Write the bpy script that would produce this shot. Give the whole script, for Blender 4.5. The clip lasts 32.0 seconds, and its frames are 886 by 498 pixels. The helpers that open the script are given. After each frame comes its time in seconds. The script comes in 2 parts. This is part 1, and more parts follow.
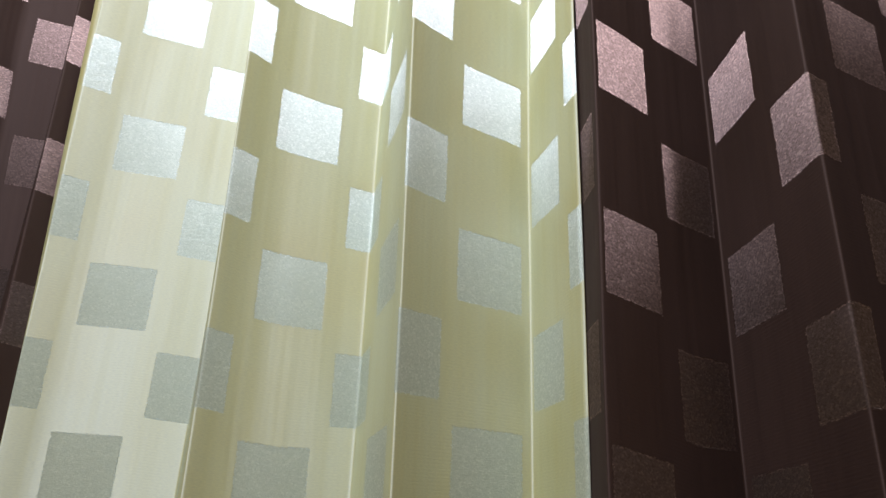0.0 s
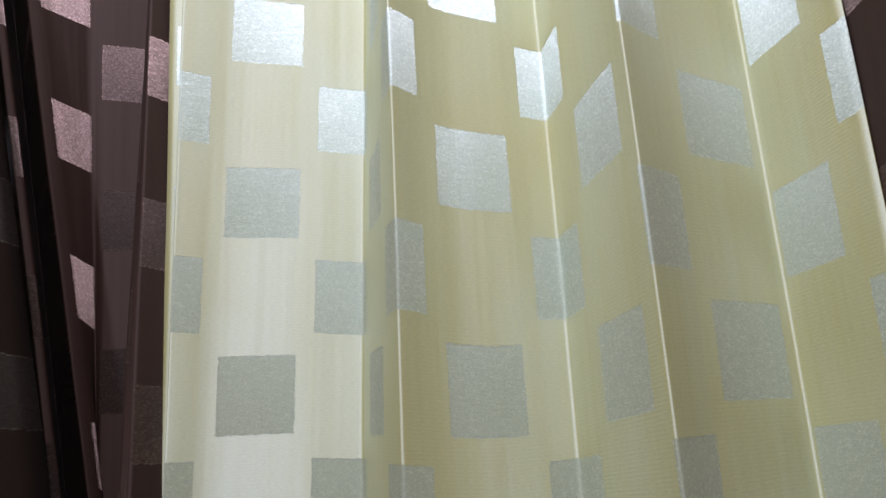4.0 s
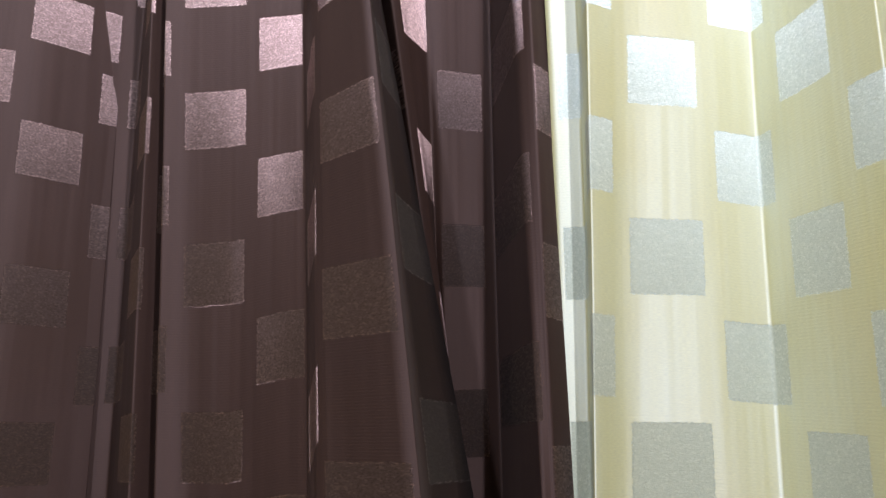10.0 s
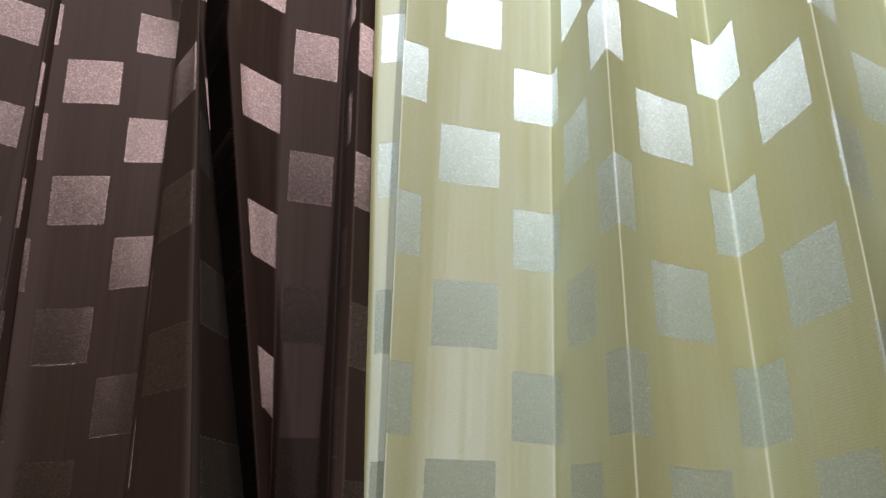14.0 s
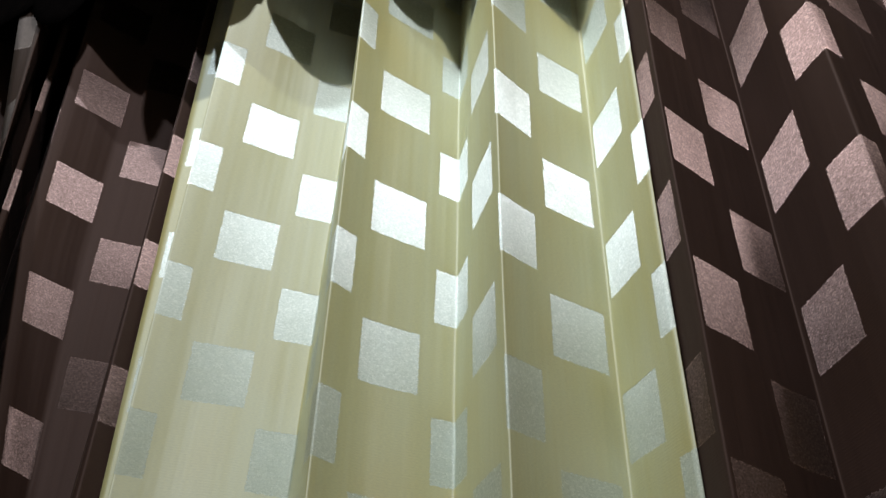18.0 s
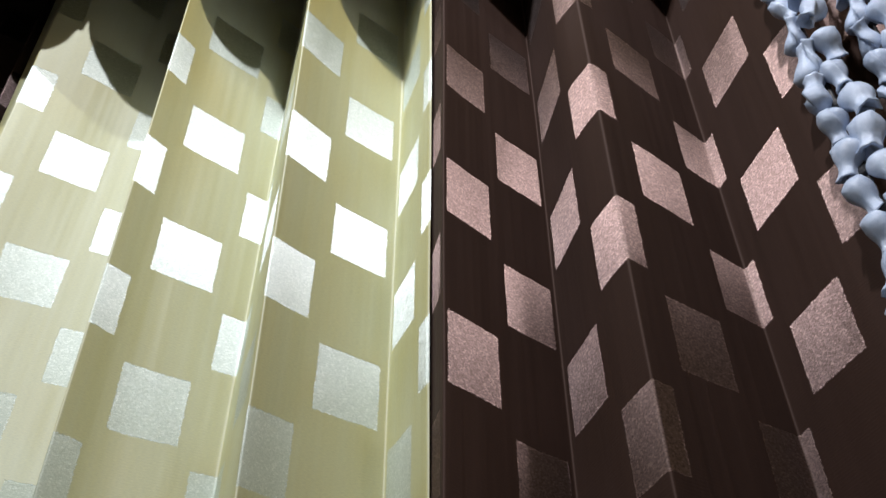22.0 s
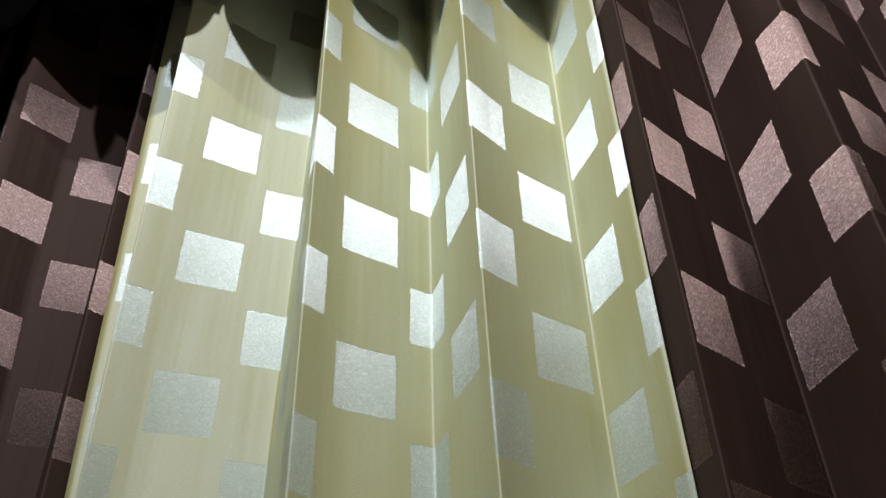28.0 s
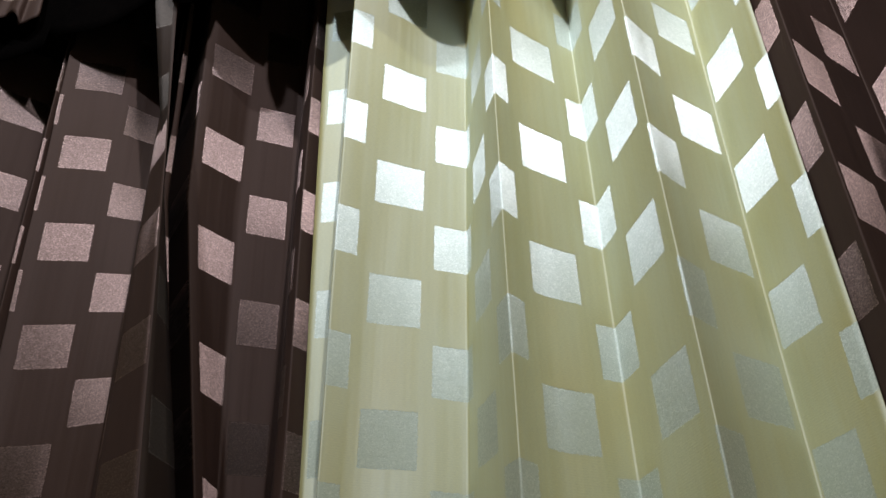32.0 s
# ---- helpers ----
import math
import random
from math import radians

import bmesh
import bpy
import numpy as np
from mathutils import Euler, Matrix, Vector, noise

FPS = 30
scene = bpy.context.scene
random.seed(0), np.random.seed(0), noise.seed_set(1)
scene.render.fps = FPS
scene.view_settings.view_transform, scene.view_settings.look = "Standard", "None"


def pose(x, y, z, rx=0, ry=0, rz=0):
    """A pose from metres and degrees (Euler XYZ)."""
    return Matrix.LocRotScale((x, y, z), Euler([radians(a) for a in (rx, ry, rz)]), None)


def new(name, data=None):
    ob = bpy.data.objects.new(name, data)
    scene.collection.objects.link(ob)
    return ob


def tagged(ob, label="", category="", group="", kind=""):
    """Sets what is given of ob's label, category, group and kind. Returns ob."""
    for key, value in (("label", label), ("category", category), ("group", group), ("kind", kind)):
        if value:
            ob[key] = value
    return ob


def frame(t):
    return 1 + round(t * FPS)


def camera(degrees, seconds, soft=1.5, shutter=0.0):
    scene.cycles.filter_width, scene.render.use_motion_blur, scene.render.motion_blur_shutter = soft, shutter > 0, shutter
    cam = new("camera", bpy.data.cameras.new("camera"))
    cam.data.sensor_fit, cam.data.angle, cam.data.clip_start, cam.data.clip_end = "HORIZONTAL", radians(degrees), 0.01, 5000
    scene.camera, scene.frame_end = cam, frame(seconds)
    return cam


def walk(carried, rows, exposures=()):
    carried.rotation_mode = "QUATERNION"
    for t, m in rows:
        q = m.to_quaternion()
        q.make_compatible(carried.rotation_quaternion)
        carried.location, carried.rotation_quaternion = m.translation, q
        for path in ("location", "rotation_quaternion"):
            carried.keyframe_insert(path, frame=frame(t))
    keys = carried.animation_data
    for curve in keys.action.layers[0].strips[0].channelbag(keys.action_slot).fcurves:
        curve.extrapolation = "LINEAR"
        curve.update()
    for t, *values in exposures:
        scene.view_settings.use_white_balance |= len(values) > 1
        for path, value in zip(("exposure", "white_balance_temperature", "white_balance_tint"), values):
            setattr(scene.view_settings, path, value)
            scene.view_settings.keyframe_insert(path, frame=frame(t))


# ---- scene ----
cam = camera(58.4, 32.0, soft=1.5)
METRES, EYE, TILT, LEAN, TURN = 1.6, 1.10, 0.0, 0.0, 20.0
ROWS = [
    (0.0, 0.0, 0.0, 0.0, -0.7, 21.9, -1.74),
    (0.5, -0.0083, 0.0294, -0.0012, -0.39, 21.81, -2.14),
    (1.0, -0.0177, 0.0442, -0.0005, 0.34, 20.72, -1.5),
    (1.5, -0.0278, 0.0476, 0.0018, 0.99, 19.43, -0.68),
    (2.0, -0.0385, 0.0494, 0.0003, 1.49, 18.21, -0.2),
    (2.5, -0.0479, 0.0561, 0.0022, 2.04, 17.16, 0.5),
    (4.5, -0.0988, 0.0683, 0.0001, 3.98, 15.69, 3.61),
    (5.0, -0.1155, 0.0768, -0.0068, 4.43, 15.46, 3.59),
    (5.5, -0.1296, 0.0743, -0.0091, 4.83, 15.29, 3.34),
    (6.0, -0.1393, 0.0728, -0.0091, 5.19, 15.17, 3.02),
    (6.5, -0.1578, 0.0676, -0.0145, 5.38, 15.22, 2.65),
    (7.0, -0.1806, 0.0667, -0.0219, 5.52, 15.25, 1.96),
    (7.5, -0.194, 0.0708, -0.0246, 5.16, 15.03, 1.37),
    (8.0, -0.2112, 0.0684, -0.0269, 4.77, 14.83, 1.03),
    (8.5, -0.2263, 0.0667, -0.0282, 4.55, 14.55, 0.98),
    (9.0, -0.2494, 0.0671, -0.0374, 4.44, 14.28, 0.76),
    (9.5, -0.2632, 0.0688, -0.0429, 4.65, 14.17, 0.28),
    (10.0, -0.2805, 0.0622, -0.051, 4.98, 14.18, -0.27),
    (10.5, -0.2882, 0.0478, -0.0536, 5.59, 14.51, -1.12),
    (11.0, -0.2771, 0.0291, -0.0382, 5.55, 16.42, -1.66),
    (11.5, -0.2573, 0.0149, -0.0208, 5.16, 18.53, -1.57),
    (12.0, -0.2405, 0.0101, -0.0106, 4.57, 20.15, -1.2),
    (12.5, -0.2341, 0.0134, -0.0078, 3.7, 20.77, -1.2),
    (13.0, -0.2244, 0.0083, -0.0036, 3.26, 21.26, -1.32),
    (13.5, -0.2108, 0.0149, 0.0014, 3.27, 21.62, -1.24),
    (14.0, -0.1857, 0.0178, 0.0144, 3.05, 21.35, -0.58),
    (14.5, -0.1532, 0.0112, 0.0222, 2.22, 23.55, -0.74),
    (15.0, -0.1379, 0.0041, 0.0303, 1.45, 25.24, -0.41),
    (15.5, -0.1201, -0.0021, 0.0286, 0.7, 27.55, -0.47),
    (17.5, -0.0695, -0.0087, 0.0327, -0.22, 33.33, -0.87),
    (18.0, -0.0511, -0.0051, 0.0344, -0.43, 34.15, -0.92),
    (18.5, -0.0307, 0.0027, 0.0351, -1.07, 34.89, -0.85),
    (19.0, -0.0118, 0.0087, 0.0373, -1.84, 35.28, -0.6),
    (19.5, 0.0087, 0.0147, 0.0418, -2.68, 35.52, -0.0),
    (20.0, 0.0182, 0.0191, 0.0424, -3.56, 35.7, 0.55),
    (20.5, 0.0336, 0.019, 0.0449, -4.45, 35.94, 0.94),
    (21.0, 0.0425, 0.0158, 0.0458, -5.14, 36.23, 1.3),
    (21.5, 0.0407, 0.0104, 0.0451, -6.01, 36.78, 1.09),
    (22.0, 0.0315, 0.001, 0.0436, -6.54, 37.5, 0.46),
    (22.5, 0.0185, 0.0062, 0.041, -6.67, 37.88, -0.29),
    (23.0, 0.0127, 0.0071, 0.0441, -6.63, 37.83, -0.33),
    (23.5, 0.0069, 0.0082, 0.0452, -6.48, 37.66, -0.17),
    (24.0, -0.0013, 0.0066, 0.0461, -6.25, 37.46, 0.09),
    (24.5, -0.009, 0.0081, 0.0464, -6.03, 37.26, 0.33),
    (25.0, -0.0172, 0.0086, 0.0478, -5.68, 36.86, 0.58),
    (25.5, -0.0284, 0.005, 0.0472, -5.17, 36.63, 0.78),
    (27.5, -0.0572, 0.008, 0.0491, -2.94, 35.07, 1.56),
    (28.0, -0.0641, 0.0071, 0.0481, -2.62, 34.85, 1.84),
    (28.5, -0.0722, 0.0103, 0.0466, -2.34, 34.51, 1.95),
    (29.0, -0.0809, 0.0127, 0.0461, -2.14, 34.09, 2.01),
    (29.5, -0.1029, 0.0125, 0.0417, -1.89, 33.66, 2.0),
    (30.0, -0.125, 0.0081, 0.0368, -1.34, 33.37, 1.56),
    (30.5, -0.1311, 0.0084, 0.0299, -0.67, 33.06, 1.46),
    (31.0, -0.1336, 0.003, 0.0139, -0.49, 32.72, 1.85),
    (31.5, -0.1446, -0.0243, -0.0105, 0.18, 32.62, 1.65),
    (32.0, -0.1516, -0.0414, -0.0288, 1.57, 32.69, 1.19),
]
EXPOSURES = [(0.0, 0.04, 5950, 17), (1.0, -0.08, 5950, 18), (2.0, 0.02, 5850, 20), (6.0, 0.14, 5750, 22), (8.0, 0.43, 5720, 22), (10.0, 0.84, 5750, 22), (11.0, 0.62, 5800, 19),
             (12.0, 0.10, 5980, 15), (13.0, -0.23, 6130, 14), (14.0, -0.22, 6150, 14), (15.0, -0.70, 6180, 12), (18.0, -0.54, 6180, 11), (21.0, -0.25, 6250, 14), (25.0, -0.33, 6230, 14),
             (30.0, -0.62, 6120, 11), (32.0, -0.52, 6130, 12)]
walk(cam, [(t, pose(0, 0, EYE, TILT, LEAN, TURN) @ pose(METRES * x, METRES * y, METRES * z, 90 + pitch, roll, yaw)) for t, x, y, z, yaw, pitch, roll in ROWS], EXPOSURES)

# ---- world and lamp ----
world = bpy.data.worlds.new("night")
scene.world = world
world.use_nodes = True
world.node_tree.nodes["Background"].inputs["Color"].default_value = (0.5, 0.6, 0.8, 1)
world.node_tree.nodes["Background"].inputs["Strength"].default_value = 0.002

bulb = bpy.data.lights.new("room_lamp", "POINT")
bulb.energy, bulb.color, bulb.shadow_soft_size = 86.0, (1.0, 0.985, 0.97), 0.018
lamp = new("room_lamp", bulb)
lamp.location = (0.03, -0.38, 2.55)
# unseen cool fill light, added to brighten the pleats that face left
fill_light = bpy.data.lights.new("cool_fill", "POINT")
fill_light.energy, fill_light.color, fill_light.shadow_soft_size = 110.0, (0.90, 0.96, 1.0), 0.022
side_fill = new("cool_fill", fill_light)
side_fill.location = (-0.80, -0.75, 2.86)

# ---- materials ----
CELL_U, CELL_V = 0.0815, 0.163


class Nodes:
    """A short way to write node trees."""

    def __init__(self, name):
        self.mat = bpy.data.materials.new(name)
        self.mat.use_nodes = True
        self.tree = self.mat.node_tree
        self.bsdf = self.tree.nodes["Principled BSDF"]

    def add(self, kind, **props):
        n = self.tree.nodes.new(kind)
        for k, v in props.items():
            setattr(n, k, v)
        return n

    def link(self, a, b):
        self.tree.links.new(a, b)

    def put(self, value, socket):
        if isinstance(value, (int, float)):
            socket.default_value = value
        elif isinstance(value, tuple):
            socket.default_value = (*value, 1)[:4] if len(socket.default_value) == 4 else value
        else:
            self.link(value, socket)

    def math(self, op, a, b=0.0, c=0.0):
        n = self.add("ShaderNodeMath", operation=op)
        for v, s in zip((a, b, c), n.inputs):
            self.put(v, s)
        return n.outputs[0]

    def mix(self, f, a, b):
        n = self.add("ShaderNodeMix", data_type="RGBA")
        self.put(f, n.inputs[0])
        self.put(a, n.inputs[6])
        self.put(b, n.inputs[7])
        return n.outputs[2]

    def mixf(self, f, a, b):
        n = self.add("ShaderNodeMix", data_type="FLOAT")
        self.put(f, n.inputs[0])
        self.put(a, n.inputs[2])
        self.put(b, n.inputs[3])
        return n.outputs[0]

    def scaled(self, vec, scale):
        n = self.add("ShaderNodeMapping")
        n.inputs["Scale"].default_value = scale
        self.link(vec, n.inputs["Vector"])
        return n.outputs[0]

    def noise(self, vec, scale, detail=2.0, rough=0.5):
        n = self.add("ShaderNodeTexNoise")
        n.inputs["Scale"].default_value, n.inputs["Detail"].default_value = scale, detail
        n.inputs["Roughness"].default_value = rough
        self.link(vec, n.inputs["Vector"])
        return n.outputs["Fac"]

    def span(self, v, a, b, lo=0.0, hi=1.0):
        n = self.add("ShaderNodeMapRange")
        for x, s in zip((v, a, b, lo, hi), n.inputs):
            self.put(x, s)
        return n.outputs[0]


def cloth_material(name, ground, ground2, gloss, gloss_part, satin, satin_part, satin_body, rough_g, rough_s, spread, satin_spread, loose_part):
    """Ribbed cloth with a check of satin squares woven in; UV: columns across, double rows down.
    A matt body under a thread gloss: the satin's floats run up and down, the ground's ribs across, so their gloss spreads at right angles."""
    m = Nodes(name)
    uv = m.add("ShaderNodeUVMap", uv_map="weave").outputs[0]
    metric = m.scaled(uv, (CELL_U, CELL_V, 1))
    # ragged thread ends along the edges of the squares
    cells = m.add("ShaderNodeTexVoronoi", voronoi_dimensions="2D")
    cells.inputs["Scale"].default_value = 1.0
    m.link(m.scaled(metric, (520, 900, 1)), cells.inputs["Vector"])
    thread_no = m.add("ShaderNodeSeparateXYZ")
    m.link(cells.outputs["Color"], thread_no.inputs[0])
    jag = m.math("SUBTRACT", thread_no.outputs[0], 0.5)
    sep = m.add("ShaderNodeSeparateXYZ")
    m.link(uv, sep.inputs[0])
    ux = m.math("MULTIPLY_ADD", jag, 0.022, sep.outputs[0])
    vy = m.math("MULTIPLY_ADD", jag, 0.008, sep.outputs[1])
    col = m.math("FLOOR", ux)
    fx = m.math("FRACT", ux)
    odd = m.math("FLOORED_MODULO", col, 2.0)
    fy = m.math("FRACT", m.math("MULTIPLY_ADD", odd, 0.5, vy))
    mask = m.math("MULTIPLY", m.math("LESS_THAN", fx, 0.800), m.math("LESS_THAN", fy, 0.385))
    core = m.math("MULTIPLY", m.math("LESS_THAN", m.math("ABSOLUTE", m.math("SUBTRACT", fx, 0.400)), 0.386),
                  m.math("LESS_THAN", m.math("ABSOLUTE", m.math("SUBTRACT", fy, 0.1925)), 0.1855))
    rim = m.math("SUBTRACT", mask, core)
    # weft ribs, thread, grain and broad unevenness
    worn = m.span(m.noise(m.scaled(metric, (55, 420, 1)), 1.0, 2.0), 0.35, 0.65, 0.1, 1.0)
    rib = m.math("MULTIPLY", m.math("SINE", m.math("MULTIPLY", sep.outputs[1], CELL_V * 2 * math.pi / 0.0026)), worn)
    fine = m.noise(m.scaled(metric, (260, 1300, 1)), 1.0, 2.0)
    grain = m.noise(m.scaled(metric, (560, 850, 1)), 1.0, 3.0, 0.8)
    warp = m.noise(m.scaled(metric, (120, 4, 1)), 1.0, 3.0)
    broad = m.noise(m.scaled(metric, (9, 5, 1)), 1.0, 3.0)
    fold = m.noise(m.scaled(metric, (38, 1.2, 1)), 1.0, 2.0)
    tone = m.math("MULTIPLY_ADD", warp, 0.5, m.math("MULTIPLY", broad, 0.5))
    base = m.mix(m.span(tone, 0.35, 0.65), ground, ground2)
    # ochre patches paint in the warm light bounced between pleats
    bounce_tint = m.noise(m.scaled(metric, (5.0, 3.2, 1)), 1.0, 3.0, 0.6)
    base = m.mix(m.span(bounce_tint, 0.50, 0.72, 0.0, 0.75), base, tuple(c * k for c, k in zip(ground, (1.0, 0.90, 0.62))))
    speck = m.mix(m.span(fine, 0.3, 0.7), (0.86, 0.86, 0.86), (1.08, 1.08, 1.08))
    n = m.add("ShaderNodeMix", data_type="RGBA", blend_type="MULTIPLY")
    n.inputs[0].default_value = 1.0
    m.link(base, n.inputs[6])
    m.link(speck, n.inputs[7])
    # relief: ribs on the ground, crinkle and sparkling floats on the satin, squares a hair proud
    crinkle = m.noise(m.scaled(metric, (70, 190, 1)), 1.0, 3.0, 0.6)
    relief_g = m.math("ADD", m.math("MULTIPLY_ADD", rib, 0.00003, m.math("MULTIPLY", fine, 0.00010)), m.math("MULTIPLY", fold, 0.0021))
    relief_s = m.math("ADD", m.math("MULTIPLY_ADD", crinkle, 0.00017, m.math("MULTIPLY", grain, 0.00031)),
                      m.math("MULTIPLY_ADD", fine, 0.00009, m.math("MULTIPLY", fold, 0.0006)))
    bump = m.add("ShaderNodeBump")
    bump.inputs["Strength"].default_value, bump.inputs["Distance"].default_value = 0.8, 1.0
    m.link(m.mixf(mask, relief_g, relief_s), bump.inputs["Height"])
    body = m.bsdf
    m.put(m.mix(mask, n.outputs[2], satin_body), body.inputs["Base Color"])
    body.inputs["Roughness"].default_value, body.inputs["Specular IOR Level"].default_value = 0.8, 0.2
    m.link(bump.outputs[0], body.inputs["Normal"])
    thread = m.add("ShaderNodeBsdfAnisotropic", distribution="BECKMANN")
    glint = m.math("ADD", m.math("MULTIPLY", thread_no.outputs[1], 0.45), m.math("MULTIPLY_ADD", m.math("GREATER_THAN", thread_no.outputs[2], 0.90), 0.6, m.span(grain, 0.36, 0.64, 0.0, 0.5)))
    shine = m.mix(glint, tuple(c * 0.42 for c in satin), tuple(min(c * 1.85, 0.97) for c in satin))
    m.put(m.mix(mask, gloss, shine), thread.inputs["Color"])
    m.put(m.mixf(mask, rough_g, m.span(broad, 0.3, 0.7, rough_s * 0.94, rough_s * 1.06)), thread.inputs["Roughness"])
    m.put(m.mixf(mask, spread, satin_spread), thread.inputs["Anisotropy"])
    tan = m.add("ShaderNodeTangent", direction_type="UV_MAP", uv_map="weave")
    m.link(tan.outputs[0], thread.inputs["Tangent"])
    m.link(bump.outputs[0], thread.inputs["Normal"])
    # loose floats: a second, wider and cooler gloss on the satin alone, so that it fades slowly
    loose = m.add("ShaderNodeBsdfAnisotropic", distribution="BECKMANN")
    loose.inputs["Color"].default_value = (*(min(c * k, 0.97) for c, k in zip(satin, (0.96, 1.06, 1.08))), 1)
    loose.inputs["Roughness"].default_value, loose.inputs["Anisotropy"].default_value = 0.70, -0.35
    m.link(tan.outputs[0], loose.inputs["Tangent"])
    m.link(bump.outputs[0], loose.inputs["Normal"])
    gloss_both = m.add("ShaderNodeMixShader")
    m.put(m.math("MULTIPLY", mask, loose_part), gloss_both.inputs[0])
    m.link(thread.outputs[0], gloss_both.inputs[1])
    m.link(loose.outputs[0], gloss_both.inputs[2])
    both = m.add("ShaderNodeMixShader")
    part_s = m.math("MULTIPLY_ADD", m.math("MULTIPLY", rim, m.math("GREATER_THAN", fine, 0.52)), 0.30, satin_part)
    m.put(m.mixf(mask, gloss_part, part_s), both.inputs[0])
    m.link(body.outputs[0], both.inputs[1])
    m.link(gloss_both.outputs[0], both.inputs[2])
    m.link(both.outputs[0], m.tree.nodes["Material Output"].inputs["Surface"])
    return m.mat


CREAM = cloth_material("cream_cloth", (0.49, 0.44, 0.14), (0.53, 0.50, 0.245), (0.63, 0.755, 0.86), 0.37, (0.65, 0.77, 0.81), 0.43, (0.455, 0.478, 0.335), 0.80, 0.55, 0.42, -0.72, 0.36)
BROWN = cloth_material("brown_cloth", (0.0250, 0.0115, 0.0072), (0.032, 0.0155, 0.0104), (0.42, 0.31, 0.285), 0.050, (0.49, 0.34, 0.31), 0.235, (0.018, 0.011, 0.008), 0.78, 0.52, 0.42, -0.74, 0.09)
# darker, duller copy of BROWN that paints the shade on the turned edge
BROWN_SHADED = cloth_material("brown_cloth_shaded", (0.015, 0.008, 0.005), (0.020, 0.0105, 0.007), (0.38, 0.31, 0.28), 0.045, (0.36, 0.30, 0.27), 0.08, (0.018, 0.013, 0.010), 0.80, 0.64, 0.30, -0.5, 0.3)


def plain(name, a, b, rough, scale=30.0, bump=0.0005):
    m = Nodes(name)
    pos = m.add("ShaderNodeTexCoord").outputs["Object"]
    n1 = m.noise(pos, scale, 4.0)
    n2 = m.noise(pos, scale / 12, 2.0)
    f = m.math("MULTIPLY_ADD", n1, 0.5, m.math("MULTIPLY", n2, 0.5))
    m.put(m.mix(m.span(f, 0.35, 0.65), a, b), m.bsdf.inputs["Base Color"])
    m.put(m.span(n1, 0.3, 0.7, rough * 0.85, rough * 1.1), m.bsdf.inputs["Roughness"])
    bp = m.add("ShaderNodeBump")
    bp.inputs["Strength"].default_value, bp.inputs["Distance"].default_value = 0.5, bump
    m.link(n1, bp.inputs["Height"])
    m.link(bp.outputs[0], m.bsdf.inputs["Normal"])
    return m.mat


PLASTER = plain("dark_plaster", (0.22, 0.168, 0.088), (0.26, 0.200, 0.108), 0.8)
# near black: wall colour stands in for deep shade in the curtain gaps
DARK = plain("gap_shade", (0.006, 0.005, 0.005), (0.010, 0.008, 0.008), 0.9)
FLOOR = plain("floor_stone", (0.16, 0.15, 0.14), (0.20, 0.19, 0.18), 0.5, 60)
# near black: puts the shade above the curtains into the valance's colour
BLACK = plain("shade_black", (0.0012, 0.0010, 0.0010), (0.002, 0.0016, 0.0015), 1.0, 60)
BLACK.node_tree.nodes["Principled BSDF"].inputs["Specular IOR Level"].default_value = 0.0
WOOD = plain("pelmet_wood", (0.05, 0.035, 0.025), (0.08, 0.055, 0.04), 0.5, 40)
SHELL = plain("shell", (0.33, 0.41, 0.55), (0.46, 0.53, 0.66), 0.24, 90, 0.0008)
CORD = plain("cord", (0.012, 0.012, 0.014), (0.02, 0.02, 0.022), 0.7, 200)


# ---- building helpers ----
def link_mesh(name, verts, faces, material, parent=None, smooth=True, label=""):
    me = bpy.data.meshes.new(name)
    me.from_pydata(verts, [], faces)
    me.materials.append(material)
    if smooth:
        me.polygons.foreach_set("use_smooth", [True] * len(me.polygons))
    me.update()
    ob = new(name, me)
    if parent:
        ob.parent = parent
    return tagged(ob, label) if label else ob


def part(name, bm, material, parent, label=""):
    me = bpy.data.meshes.new(name)
    bm.to_mesh(me)
    bm.free()
    me.materials.append(material)
    ob = new(name, me)
    ob.parent = parent
    return tagged(ob, label) if label else ob


def box(name, lo, hi, material, parent=None, kind="", label="", bevel=0.004):
    bm = bmesh.new()
    bmesh.ops.create_cube(bm, size=1.0, matrix=Matrix.LocRotScale(
        [(a + b) / 2 for a, b in zip(lo, hi)], None, [b - a for a, b in zip(lo, hi)]))
    if bevel:
        bmesh.ops.bevel(bm, geom=bm.edges[:], offset=bevel, segments=2, affect="EDGES")
    ob = part(name, bm, material, parent)
    return tagged(ob, label, kind=kind) if kind or label else ob


# ---- curtains ----
Z_HIGH, Z_LOW = 1.70, 1.25      # heights of the two profiles that each curtain is ruled between
Z_TOP, Z_HEM = 2.30, 0.04


def rounded(points, radius, step):
    """A polyline of (u, x, y) with its corners turned into small arcs; returns samples."""
    pts = [Vector(p) for p in points]
    out = []
    for i, p in enumerate(pts):
        if i in (0, len(pts) - 1):
            out.append(p)
            continue
        a, b = pts[i - 1], pts[i + 1]
        la, lb = (a - p).yz.length, (b - p).yz.length
        turn = (p - a).yz.angle((b - p).yz)
        r = min(radius + 0.04 * max(0.0, 1 - turn / 0.9), la * 0.45, lb * 0.45)
        s, e = p.lerp(a, r / la), p.lerp(b, r / lb)
        for k in range(7):
            w = k / 6
            out.append(s.lerp(p, w).lerp(p.lerp(e, w), w))
    res = [out[0]]
    for a, b in zip(out, out[1:]):
        n = max(1, int((b - a).yz.length / step))
        for k in range(1, n + 1):
            res.append(a.lerp(b, k / n))
    return res


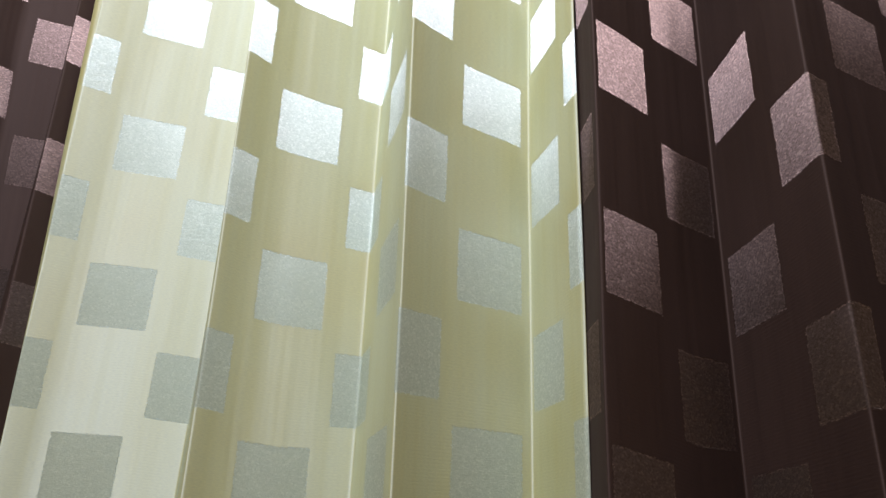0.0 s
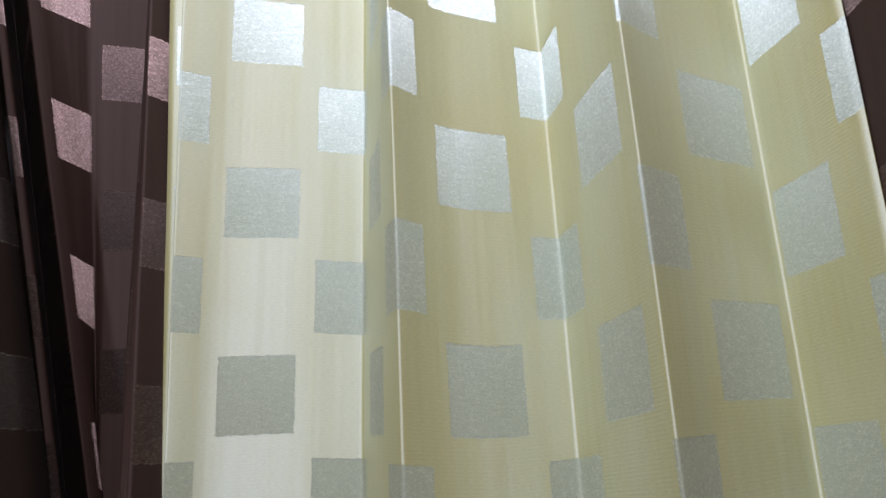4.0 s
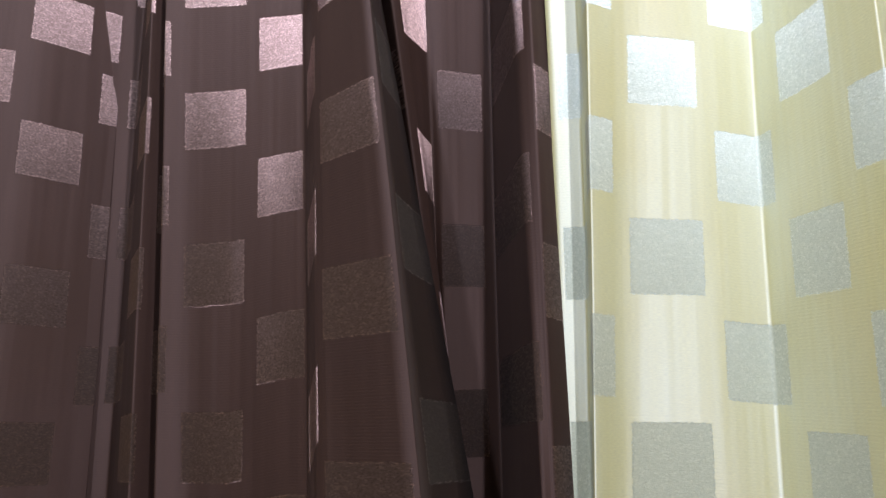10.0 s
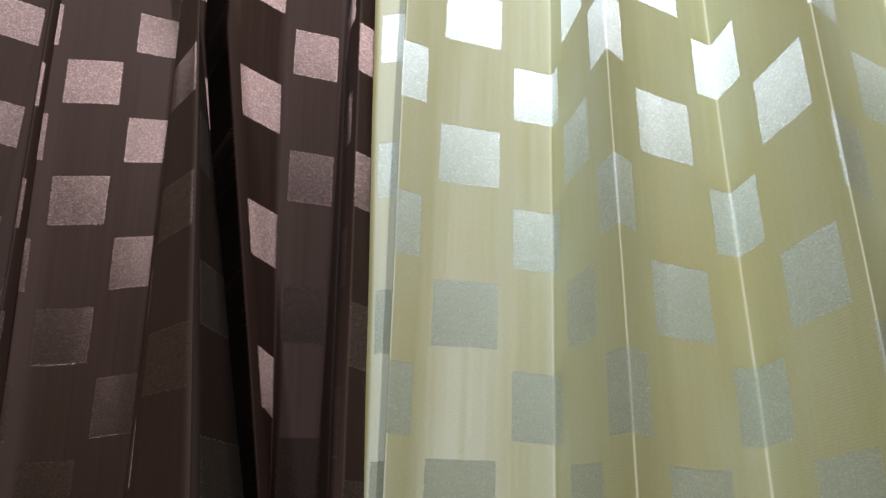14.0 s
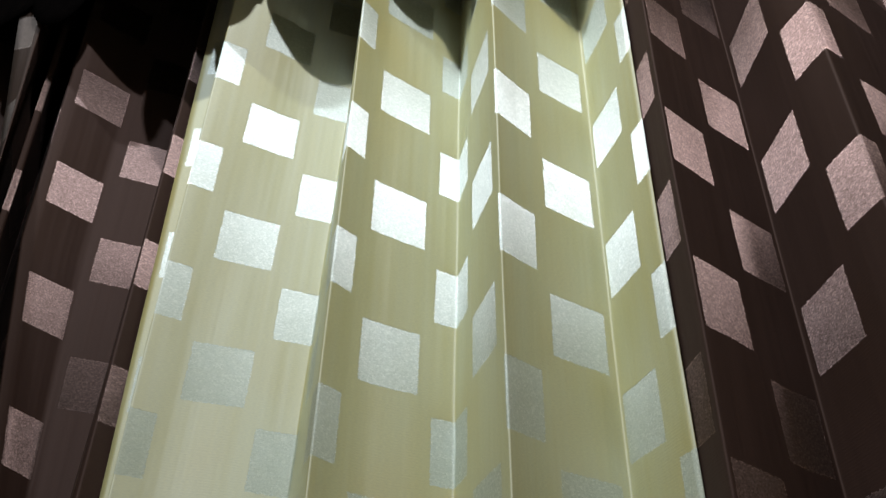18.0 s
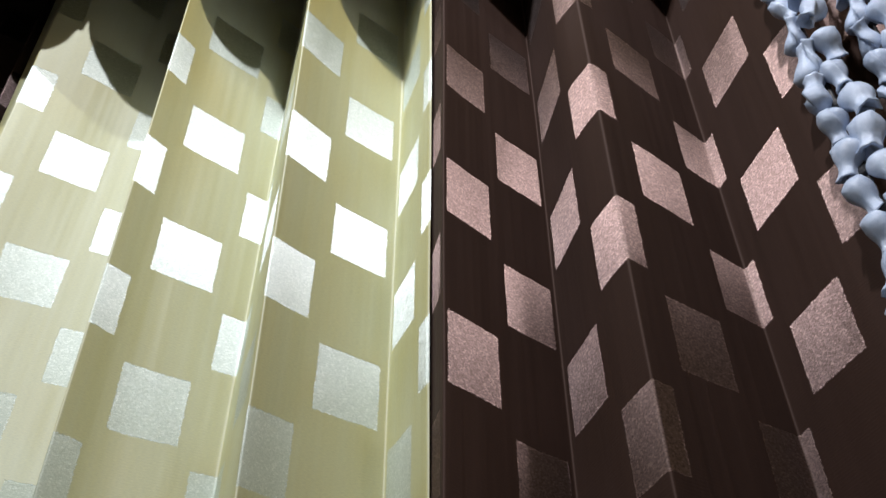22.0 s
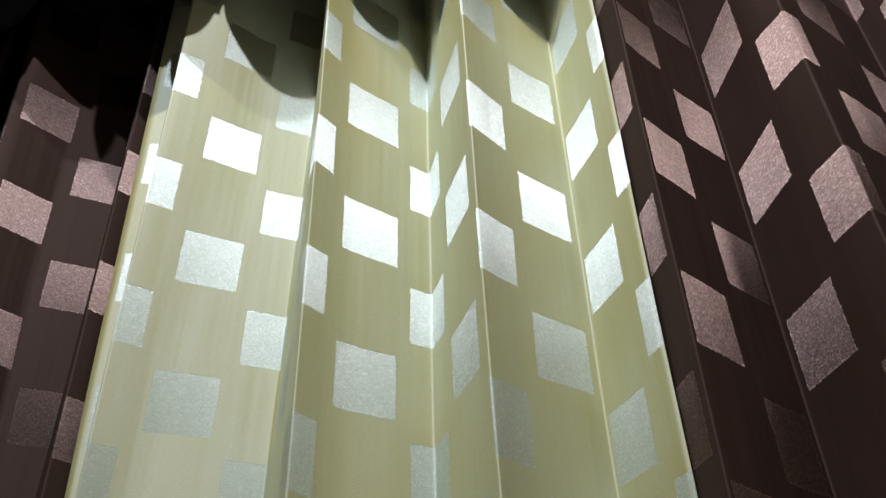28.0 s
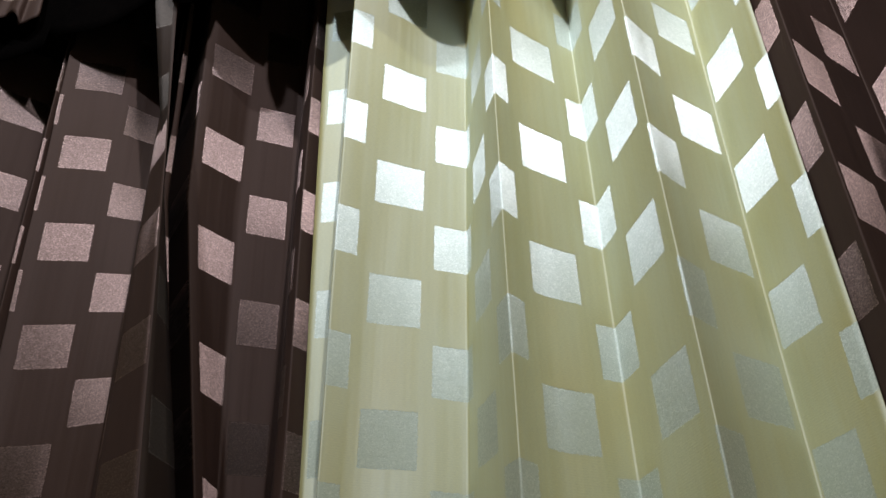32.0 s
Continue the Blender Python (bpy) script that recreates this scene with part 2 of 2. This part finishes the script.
def set_weave(ob, uvs):
    layer = ob.data.uv_layers.new(name="weave")
    idx = np.empty(len(ob.data.loops), dtype=np.int32)
    ob.data.loops.foreach_get("vertex_index", idx)
    layer.data.foreach_set("uv", np.array(uvs, dtype=np.float32)[idx].ravel())


def curtain(name, points, top, material, label, radius=0.0035, seed=0.0, parent=None, thick=True, lift=None, above=1.0, drop=((0.0, 0.0, 0.0),)):
    """points: rows of (u, x, y high, x, y low); top: the upper edge of a square of an even column;
    drop: place along the cloth, and by how much the weave hangs higher or lower there at the two heights."""
    du, dh, dl = zip(*drop)
    high = [(u, x, y) for u, x, y, _, _ in points]
    low = [(u, x, y) for u, _, _, x, y in points]
    # both profiles get the same samples: walk them together
    pair = []
    hi_r, lo_r = rounded(high, radius, 1.0), rounded(low, radius, 1.0)
    for (a, b), (c, d) in zip(zip(hi_r, hi_r[1:]), zip(lo_r, lo_r[1:])):
        n = max(1, int((b - a).yz.length / 0.008))
        for k in range(n):
            pair.append((a.lerp(b, k / n), c.lerp(d, k / n)))
    pair.append((hi_r[-1], lo_r[-1]))
    rows = int((Z_TOP - Z_HEM) / 0.025)
    verts, uvs = [], []
    for j in range(rows + 1):
        z = Z_TOP + (Z_HEM - Z_TOP) * j / rows
        f = (Z_HIGH - z) / (Z_HIGH - Z_LOW)
        f = f if f > 0 else f * above
        for a, b in pair:
            u = a.x + (b.x - a.x) * min(max(f, 0), 1)
            x, y = a.y + (b.y - a.y) * f, a.z + (b.z - a.z) * f
            w = noise.noise((u * 14 + seed, z * 2.2, seed)) * 0.0022 + noise.noise((u * 45 + seed, z * 7, seed + 5)) * 0.0007
            d = noise.noise((u * 10 + seed, z * 3.0, seed + 9)) * 0.0015
            verts.append((x + d, y + w, z))
            hang, fall = np.interp(u, du, dh), np.interp(u, du, dl)
            up = hang + (fall - hang) * (Z_HIGH - z) / (Z_HIGH - Z_LOW)
            if lift:
                w = min(max((u - lift[0]) / (lift[1] - lift[0]), 0), 1)
                up += lift[2] * w * w * (3 - 2 * w)
            uvs.append((u / CELL_U, (top + up - z) / CELL_V))
    n = len(pair)
    faces = [(j * n + i, j * n + i + 1, (j + 1) * n + i + 1, (j + 1) * n + i) for j in range(rows) for i in range(n - 1)]
    faces = [f[::-1] for f in faces]
    ob = link_mesh(name, verts, faces, material, parent)
    set_weave(ob, uvs)
    if thick:
        mod = ob.modifiers.new("thickness", "SOLIDIFY")
        mod.thickness, mod.offset = 0.0009, -1.0
    if label:
        tagged(ob, label, "curtain", "pleated curtains")
    return ob


# vertices of the pleats: place along the cloth, then x and y at the upper and at the lower height
curtain("curtain", [
    (-0.172, -0.655, 0.574, -0.648, 0.577),
    (-0.137, -0.620, 0.583, -0.624, 0.586),
    (-0.040, -0.590, 0.525, -0.605, 0.539),
    (0.0, -0.559, 0.563, -0.581, 0.574),
    (0.0655, -0.515, 0.608, -0.526, 0.605),
    (0.127, -0.470, 0.645, -0.482, 0.638),
    (0.2835, -0.388, 0.518, -0.392, 0.521),
    (0.326, -0.374, 0.561, -0.375, 0.560),
    (0.434, -0.308, 0.649, -0.306, 0.636),
    (0.574, -0.225, 0.521, -0.222, 0.519),
    (0.636, -0.204, 0.570, -0.205, 0.558),
    (0.728, -0.150, 0.646, -0.151, 0.642),
    (0.840, -0.090, 0.557, -0.092, 0.559),
], 1.857, CREAM, "cream yellow pleated curtain with woven satin squares, hanging between brown curtains", drop=((-0.1, 0.0013, -0.0005), (0.06, 0.0033, -0.0008), (0.2, -0.0010, -0.0080), (0.36, -0.0019, -0.0149), (0.7, -0.0012, -0.0039)), seed=1.0)

curtain("curtain", [
    (-0.080, -0.103, 0.590, -0.102, 0.589),
    (-0.006, -0.070, 0.524, -0.072, 0.516),
    (0.0815, -0.030, 0.584, -0.028, 0.571),
    (0.154, 0.009, 0.640, 0.008, 0.633),
    (0.2445, 0.049, 0.549, 0.055, 0.556),
    (0.288, 0.073, 0.516, 0.076, 0.507),
    (0.3915, 0.1375, 0.5955, 0.141, 0.595),
    (0.458, 0.180, 0.648, 0.186, 0.645),
    (0.5705, 0.229, 0.544, 0.235, 0.541),
    (0.605, 0.248, 0.512, 0.253, 0.512),
    (0.765, 0.338, 0.645, 0.344, 0.645),
    (0.925, 0.418, 0.512, 0.426, 0.512),
    (1.085, 0.508, 0.645, 0.518, 0.645),
    (1.245, 0.588, 0.512, 0.600, 0.512),
    (1.405, 0.678, 0.645, 0.692, 0.645),
], 1.669, BROWN, "dark brown pleated curtain with pinkish satin squares behind shell strands", drop=((-0.02, 0.0076, 0.0003), (0.1, 0.0027, -0.0136), (0.3, 0.0031, -0.0050), (0.46, 0.0005, 0.0050), (0.54, 0.0042, 0.0085)), seed=3.0)

# brown panel next to the cream one, tucked behind the wider brown panel
curtain("curtain", [
    (-0.110, -0.965, 0.625, -0.925, 0.690),
    (-0.066, -0.868, 0.529, -0.832, 0.603),
    (-0.058, -0.862, 0.520, -0.826, 0.595),
    (-0.050, -0.857, 0.528, -0.821, 0.603),
    (-0.030, -0.950, 0.625, -0.910, 0.690),
    (-0.016, -0.830, 0.534, -0.795, 0.610),
    (0.0, -0.822, 0.545, -0.790, 0.622),
    (0.0655, -0.798, 0.602, -0.795, 0.644),
    (0.0815, -0.786, 0.611, -0.786, 0.641),
    (0.147, -0.747, 0.646, -0.750, 0.669),
    (0.160, -0.740, 0.654, -0.742, 0.678),
    (0.215, -0.692, 0.584, -0.668, 0.558),
    (0.2445, -0.668, 0.562, -0.653, 0.554),
    (0.340, -0.628, 0.668, -0.628, 0.668),
], 1.653, BROWN, "dark brown pleated curtain panel tucked behind its neighbour", drop=((-0.04, -0.0950, -0.0950), (-0.025, 0.0078, 0.0065), (0, 0.0078, 0.0065), (0.08, 0.0042, -0.0049), (0.2, 0.0029, -0.0032)), seed=5.0, above=0.3, lift=(0.148, 0.162, -0.055))

flaring = curtain("curtain", [
    (-0.580, -1.264, 0.420, -1.270, 0.420),
    (-0.489, -1.216, 0.465, -1.202, 0.468),
    (-0.385, -1.176, 0.560, -1.162, 0.562),
    (-0.332, -1.208, 0.494, -1.196, 0.496),
    (-0.2608, -1.172, 0.551, -1.168, 0.559),
    (-0.235, -1.160, 0.572, -1.150, 0.578),
    (-0.104, -1.064, 0.482, -1.038, 0.487),
    (-0.062, -1.062, 0.518, -1.034, 0.524),
    (-0.024, -1.046, 0.479, -1.013, 0.488),
    (0.0, -1.031, 0.492, -0.997, 0.502),
    (0.0815, -0.958, 0.529, -0.918, 0.518),
    (0.149, -0.922, 0.556, -0.867, 0.518),
    (0.160, -0.910, 0.549, -0.860, 0.512),
    (0.2445, -0.873, 0.500, -0.832, 0.485),
    (0.3135, -0.811, 0.461, -0.750, 0.459),
], 1.680, BROWN, "dark brown pleated curtain with a loose flaring side edge", drop=((-0.45, 0.0011, 0.0103), (-0.1, 0.0016, 0.0149), (0.05, 0.0023, 0.0156), (0.12, -0.0025, 0.0215)), seed=7.0, lift=(0.16, 0.24, 0.028))

# its side edge is folded over; a darker copy of the cloth puts shade on it
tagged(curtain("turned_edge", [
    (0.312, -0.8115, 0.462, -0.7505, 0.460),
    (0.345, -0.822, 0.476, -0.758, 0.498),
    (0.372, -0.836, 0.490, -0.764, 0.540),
], 1.680, BROWN_SHADED, "", seed=7.0, lift=(0.16, 0.24, 0.028), parent=flaring), "folded edge of the brown cloth, darkened for shade")

curtain("curtain", [
    (-0.640, -2.050, 0.640, -2.050, 0.640),
    (-0.500, -1.950, 0.520, -1.950, 0.520),
    (-0.360, -1.840, 0.645, -1.840, 0.645),
    (-0.220, -1.730, 0.520, -1.730, 0.520),
    (-0.080, -1.620, 0.645, -1.620, 0.645),
    (0.060, -1.520, 0.525, -1.520, 0.525),
    (0.200, -1.400, 0.640, -1.400, 0.640),
], 1.800, CREAM, "cream yellow pleated curtain with woven satin squares at the far end", seed=9.0)

# ---- unseen valance, added to shade the curtain heads ----
# hem cut so that its cast shadow makes lobes on the pleats
SCALLOPS = ((-1.10, -0.868, 2.055, 0.040), (-0.868, -0.765, 2.060, 0.066), (-0.660, -0.505, 2.090, 0.100), (-0.497, -0.352, 2.105, 0.060),
            (-0.350, -0.272, 2.085, 0.030), (-0.262, -0.186, 2.085, 0.035), (-0.182, -0.085, 2.092, 0.042))


def hem(x):
    """The height of the valance's lower edge: scallops of (start, end, height of the ends, depth) in a straight edge."""
    z = 2.076 if x > -1.1 else 2.021
    for a, b, high, deep in SCALLOPS:
        if a < x < b:
            z = high - deep * math.sqrt(1 - (2 * (x - a) / (b - a) - 1) ** 2)
    return z + 0.004 * noise.noise((x * 9, 0.0, 2.0))


def valance():
    """An added shadow caster: a hanging cloth with shallow pleats and a scalloped lower edge; it ends in a gathered
    tail.
    """
    cols, rows = 1080, 14
    verts, uvs = [], []
    for j in range(rows + 1):
        for i in range(cols + 1):
            x = -2.3 + 3.6 * i / cols
            z = 2.34 + (hem(x) - 2.34) * j / rows
            y = 0.452 + 0.003 * math.sin(x * 37) * j / rows
            verts.append((x, y, z))
            uvs.append((x * 1.1 / CELL_U, (1.90 - z) / CELL_V))
    n = cols + 1
    faces = [(j * n + i, (j + 1) * n + i, (j + 1) * n + i + 1, j * n + i + 1) for j in range(rows) for i in range(cols)]
    return verts, faces, uvs


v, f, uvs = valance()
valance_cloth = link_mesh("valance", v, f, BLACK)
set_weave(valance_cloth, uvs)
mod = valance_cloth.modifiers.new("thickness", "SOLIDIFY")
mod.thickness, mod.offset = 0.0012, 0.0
tagged(valance_cloth, "valance over the curtain heads, blackened to read as shade", "valance")


def tail():
    """The gathered end of the valance: a pleated cloth cone whose hem rolls under."""
    verts, uvs, faces = [], [], []
    n, rows = 48, 22
    for j in range(rows + 1):
        s = j / rows
        for i in range(n + 1):
            a = -1.4 + 2.8 * i / n
            r = 0.030 + 0.035 * s + 0.010 * math.cos(a * 9 + 1.0) * s
            z = 2.33 - 0.255 * min(s / 0.9, 1.0) + 0.012 * math.sin(a * 5) * s
            if s > 0.9:
                r -= 0.018 * (s - 0.9) / 0.1
                z += 0.010 * (s - 0.9) / 0.1
            verts.append((-1.185 + r * math.sin(a), 0.446 - 0.5 * r * math.cos(a), z))
            uvs.append((-14.0 + a * 0.05 / CELL_U, (2.185 - z) / CELL_V))
    m = n + 1
    faces = [(j * m + i, (j + 1) * m + i, (j + 1) * m + i + 1, j * m + i + 1) for j in range(rows) for i in range(n)]
    return verts, faces, uvs


v, f, uvs = tail()
tail_cloth = link_mesh("tail", v, f, BROWN, valance_cloth, label="gathered brown satin end")
set_weave(tail_cloth, uvs)
mod = tail_cloth.modifiers.new("thickness", "SOLIDIFY")
mod.thickness, mod.offset = 0.0012, 0.0

# ---- room ----
tagged(box("pelmet", (-2.5, 0.44, 2.34), (1.5, 0.80, 2.37), WOOD), "dark wooden shelf above the curtains", kind="structure")
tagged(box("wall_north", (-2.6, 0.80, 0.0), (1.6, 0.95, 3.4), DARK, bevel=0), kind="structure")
tagged(box("wall_south", (-2.6, -3.65, 0.0), (1.6, -3.5, 3.4), PLASTER, bevel=0), kind="structure")
tagged(box("wall_west", (-2.75, -3.65, 0.0), (-2.6, 0.95, 3.4), PLASTER, bevel=0), kind="structure")
tagged(box("wall_east", (1.6, -3.65, 0.0), (1.75, 0.95, 3.4), PLASTER, bevel=0), kind="structure")
tagged(box("floor", (-2.75, -3.65, -0.1), (1.75, 0.95, 0.0), FLOOR, bevel=0), kind="structure")
tagged(box("ceiling", (-2.75, -3.65, 3.4), (1.75, 0.95, 3.5), PLASTER, bevel=0), kind="structure")


# ---- shell garland ----
def seashell(seed):
    """A small white whelk: a bulbous whorl on top, a narrow waist, an outer lip that flares like a wing beside an open slit, and blunt knobs on the shoulder."""
    rng = random.Random(seed)
    n = 36
    lean, fat, wide = rng.uniform(-0.4, 0.4), rng.uniform(0.94, 1.1), rng.uniform(0.78, 0.95)
    roll, k1, k2, wing = rng.uniform(0.42, 0.6), rng.uniform(0, 6.28), rng.uniform(0, 6.28), rng.uniform(0.35, 0.7)
    prof = [(0.0, 0.03), (0.012, 0.15), (0.05, 0.28), (0.11, 0.37), (0.19, 0.43), (0.28, 0.445), (0.37, 0.43), (0.46, 0.385), (0.55, 0.325), (0.63, 0.275),
            (0.71, 0.245), (0.79, 0.245), (0.87, 0.275), (0.94, 0.315), (0.98, 0.325), (0.985, 0.285), (0.95, 0.21), (0.86, 0.12), (0.74, 0.04)]
    verts = []
    for s, r in prof:
        for i in range(n):
            w = i / (n - 1)
            a = 2 * math.pi * w * 1.04 + 1.1 * s
            # the radius grows along the whorl, so that its end stands over its start
            grow = 1 - roll * (1 - w) ** 2.0 * (0.35 + 0.65 * s) + wing * w ** 7 * math.exp(-((s - 0.68) / 0.30) ** 2)
            knob = 1 + 0.05 * math.sin(2 * a + k1) + 0.07 * math.sin(7 * a + k2) * s * s + 0.16 * max(0, math.sin(4 * a + k2)) ** 2 * math.exp(-((s - 0.17) / 0.07) ** 2)
            rr = 0.80 * r * fat * grow * knob
            verts.append((rr * math.cos(a) + lean * s * s * 0.35, rr * math.sin(a) * wide, 0.5 - s + 0.04 * math.sin(2 * a + seed) * s))
    m = len(prof)
    faces = [(k * n + i, k * n + (i + 1) % n, (k + 1) * n + (i + 1) % n, (k + 1) * n + i) for k in range(m - 1) for i in range(n)]
    faces = [f[::-1] for f in faces]
    faces.append(tuple(range(n)))
    faces.append(tuple(reversed(range((m - 1) * n, m * n))))
    me = bpy.data.meshes.new("shell")
    me.from_pydata(verts, [], faces)
    me.materials.append(SHELL)
    me.polygons.foreach_set("use_smooth", [True] * len(me.polygons))
    me.update()
    return me


SHELLS = [seashell(k) for k in range(8)]


def garland(x, y, z_top, z_end, seed):
    rng = random.Random(seed)
    root = new("shell_garland")
    root.location = (x, y, z_end)
    bm = bmesh.new()
    bmesh.ops.create_cone(bm, cap_ends=True, segments=8, radius1=0.0022, radius2=0.0022, depth=2.335 - z_end,
                          matrix=Matrix.Translation((0, 0, (2.335 - z_end) / 2)))
    part("cord", bm, CORD, root, "thin black cord")
    z = z_top
    while z > z_end:
        for side in (-1, 1):
            ob = new("shell", SHELLS[rng.randrange(8)])
            ob.parent = root
            size = rng.uniform(0.029, 0.035)
            flip = 180 if rng.random() < 0.2 else 0
            ob.matrix_basis = pose(side * 0.0085 + rng.uniform(-0.002, 0.002), (-0.009 if side > 0 else 0.001) + rng.uniform(-0.003, 0.003),
                                   z - z_end + side * 0.006 + rng.uniform(-0.003, 0.003),
                                   flip + rng.uniform(-25, 25), rng.uniform(-22, 22), -90 + rng.uniform(-80, 80)) @ Matrix.Scale(size, 4)
        bead = bmesh.new()
        bmesh.ops.create_uvsphere(bead, u_segments=10, v_segments=6, radius=0.0055, matrix=Matrix.Translation((0, 0, z - z_end - 0.020)))
        part("bead", bead, CORD, root, "black bead")
        z -= 0.034
    return tagged(root, "hanging strand of small white shells on black cord", "garland", "shell garlands")


garland(0.245, 0.489, 1.98, 1.16, 11)
garland(0.297, 0.490, 1.965, 1.16, 12)
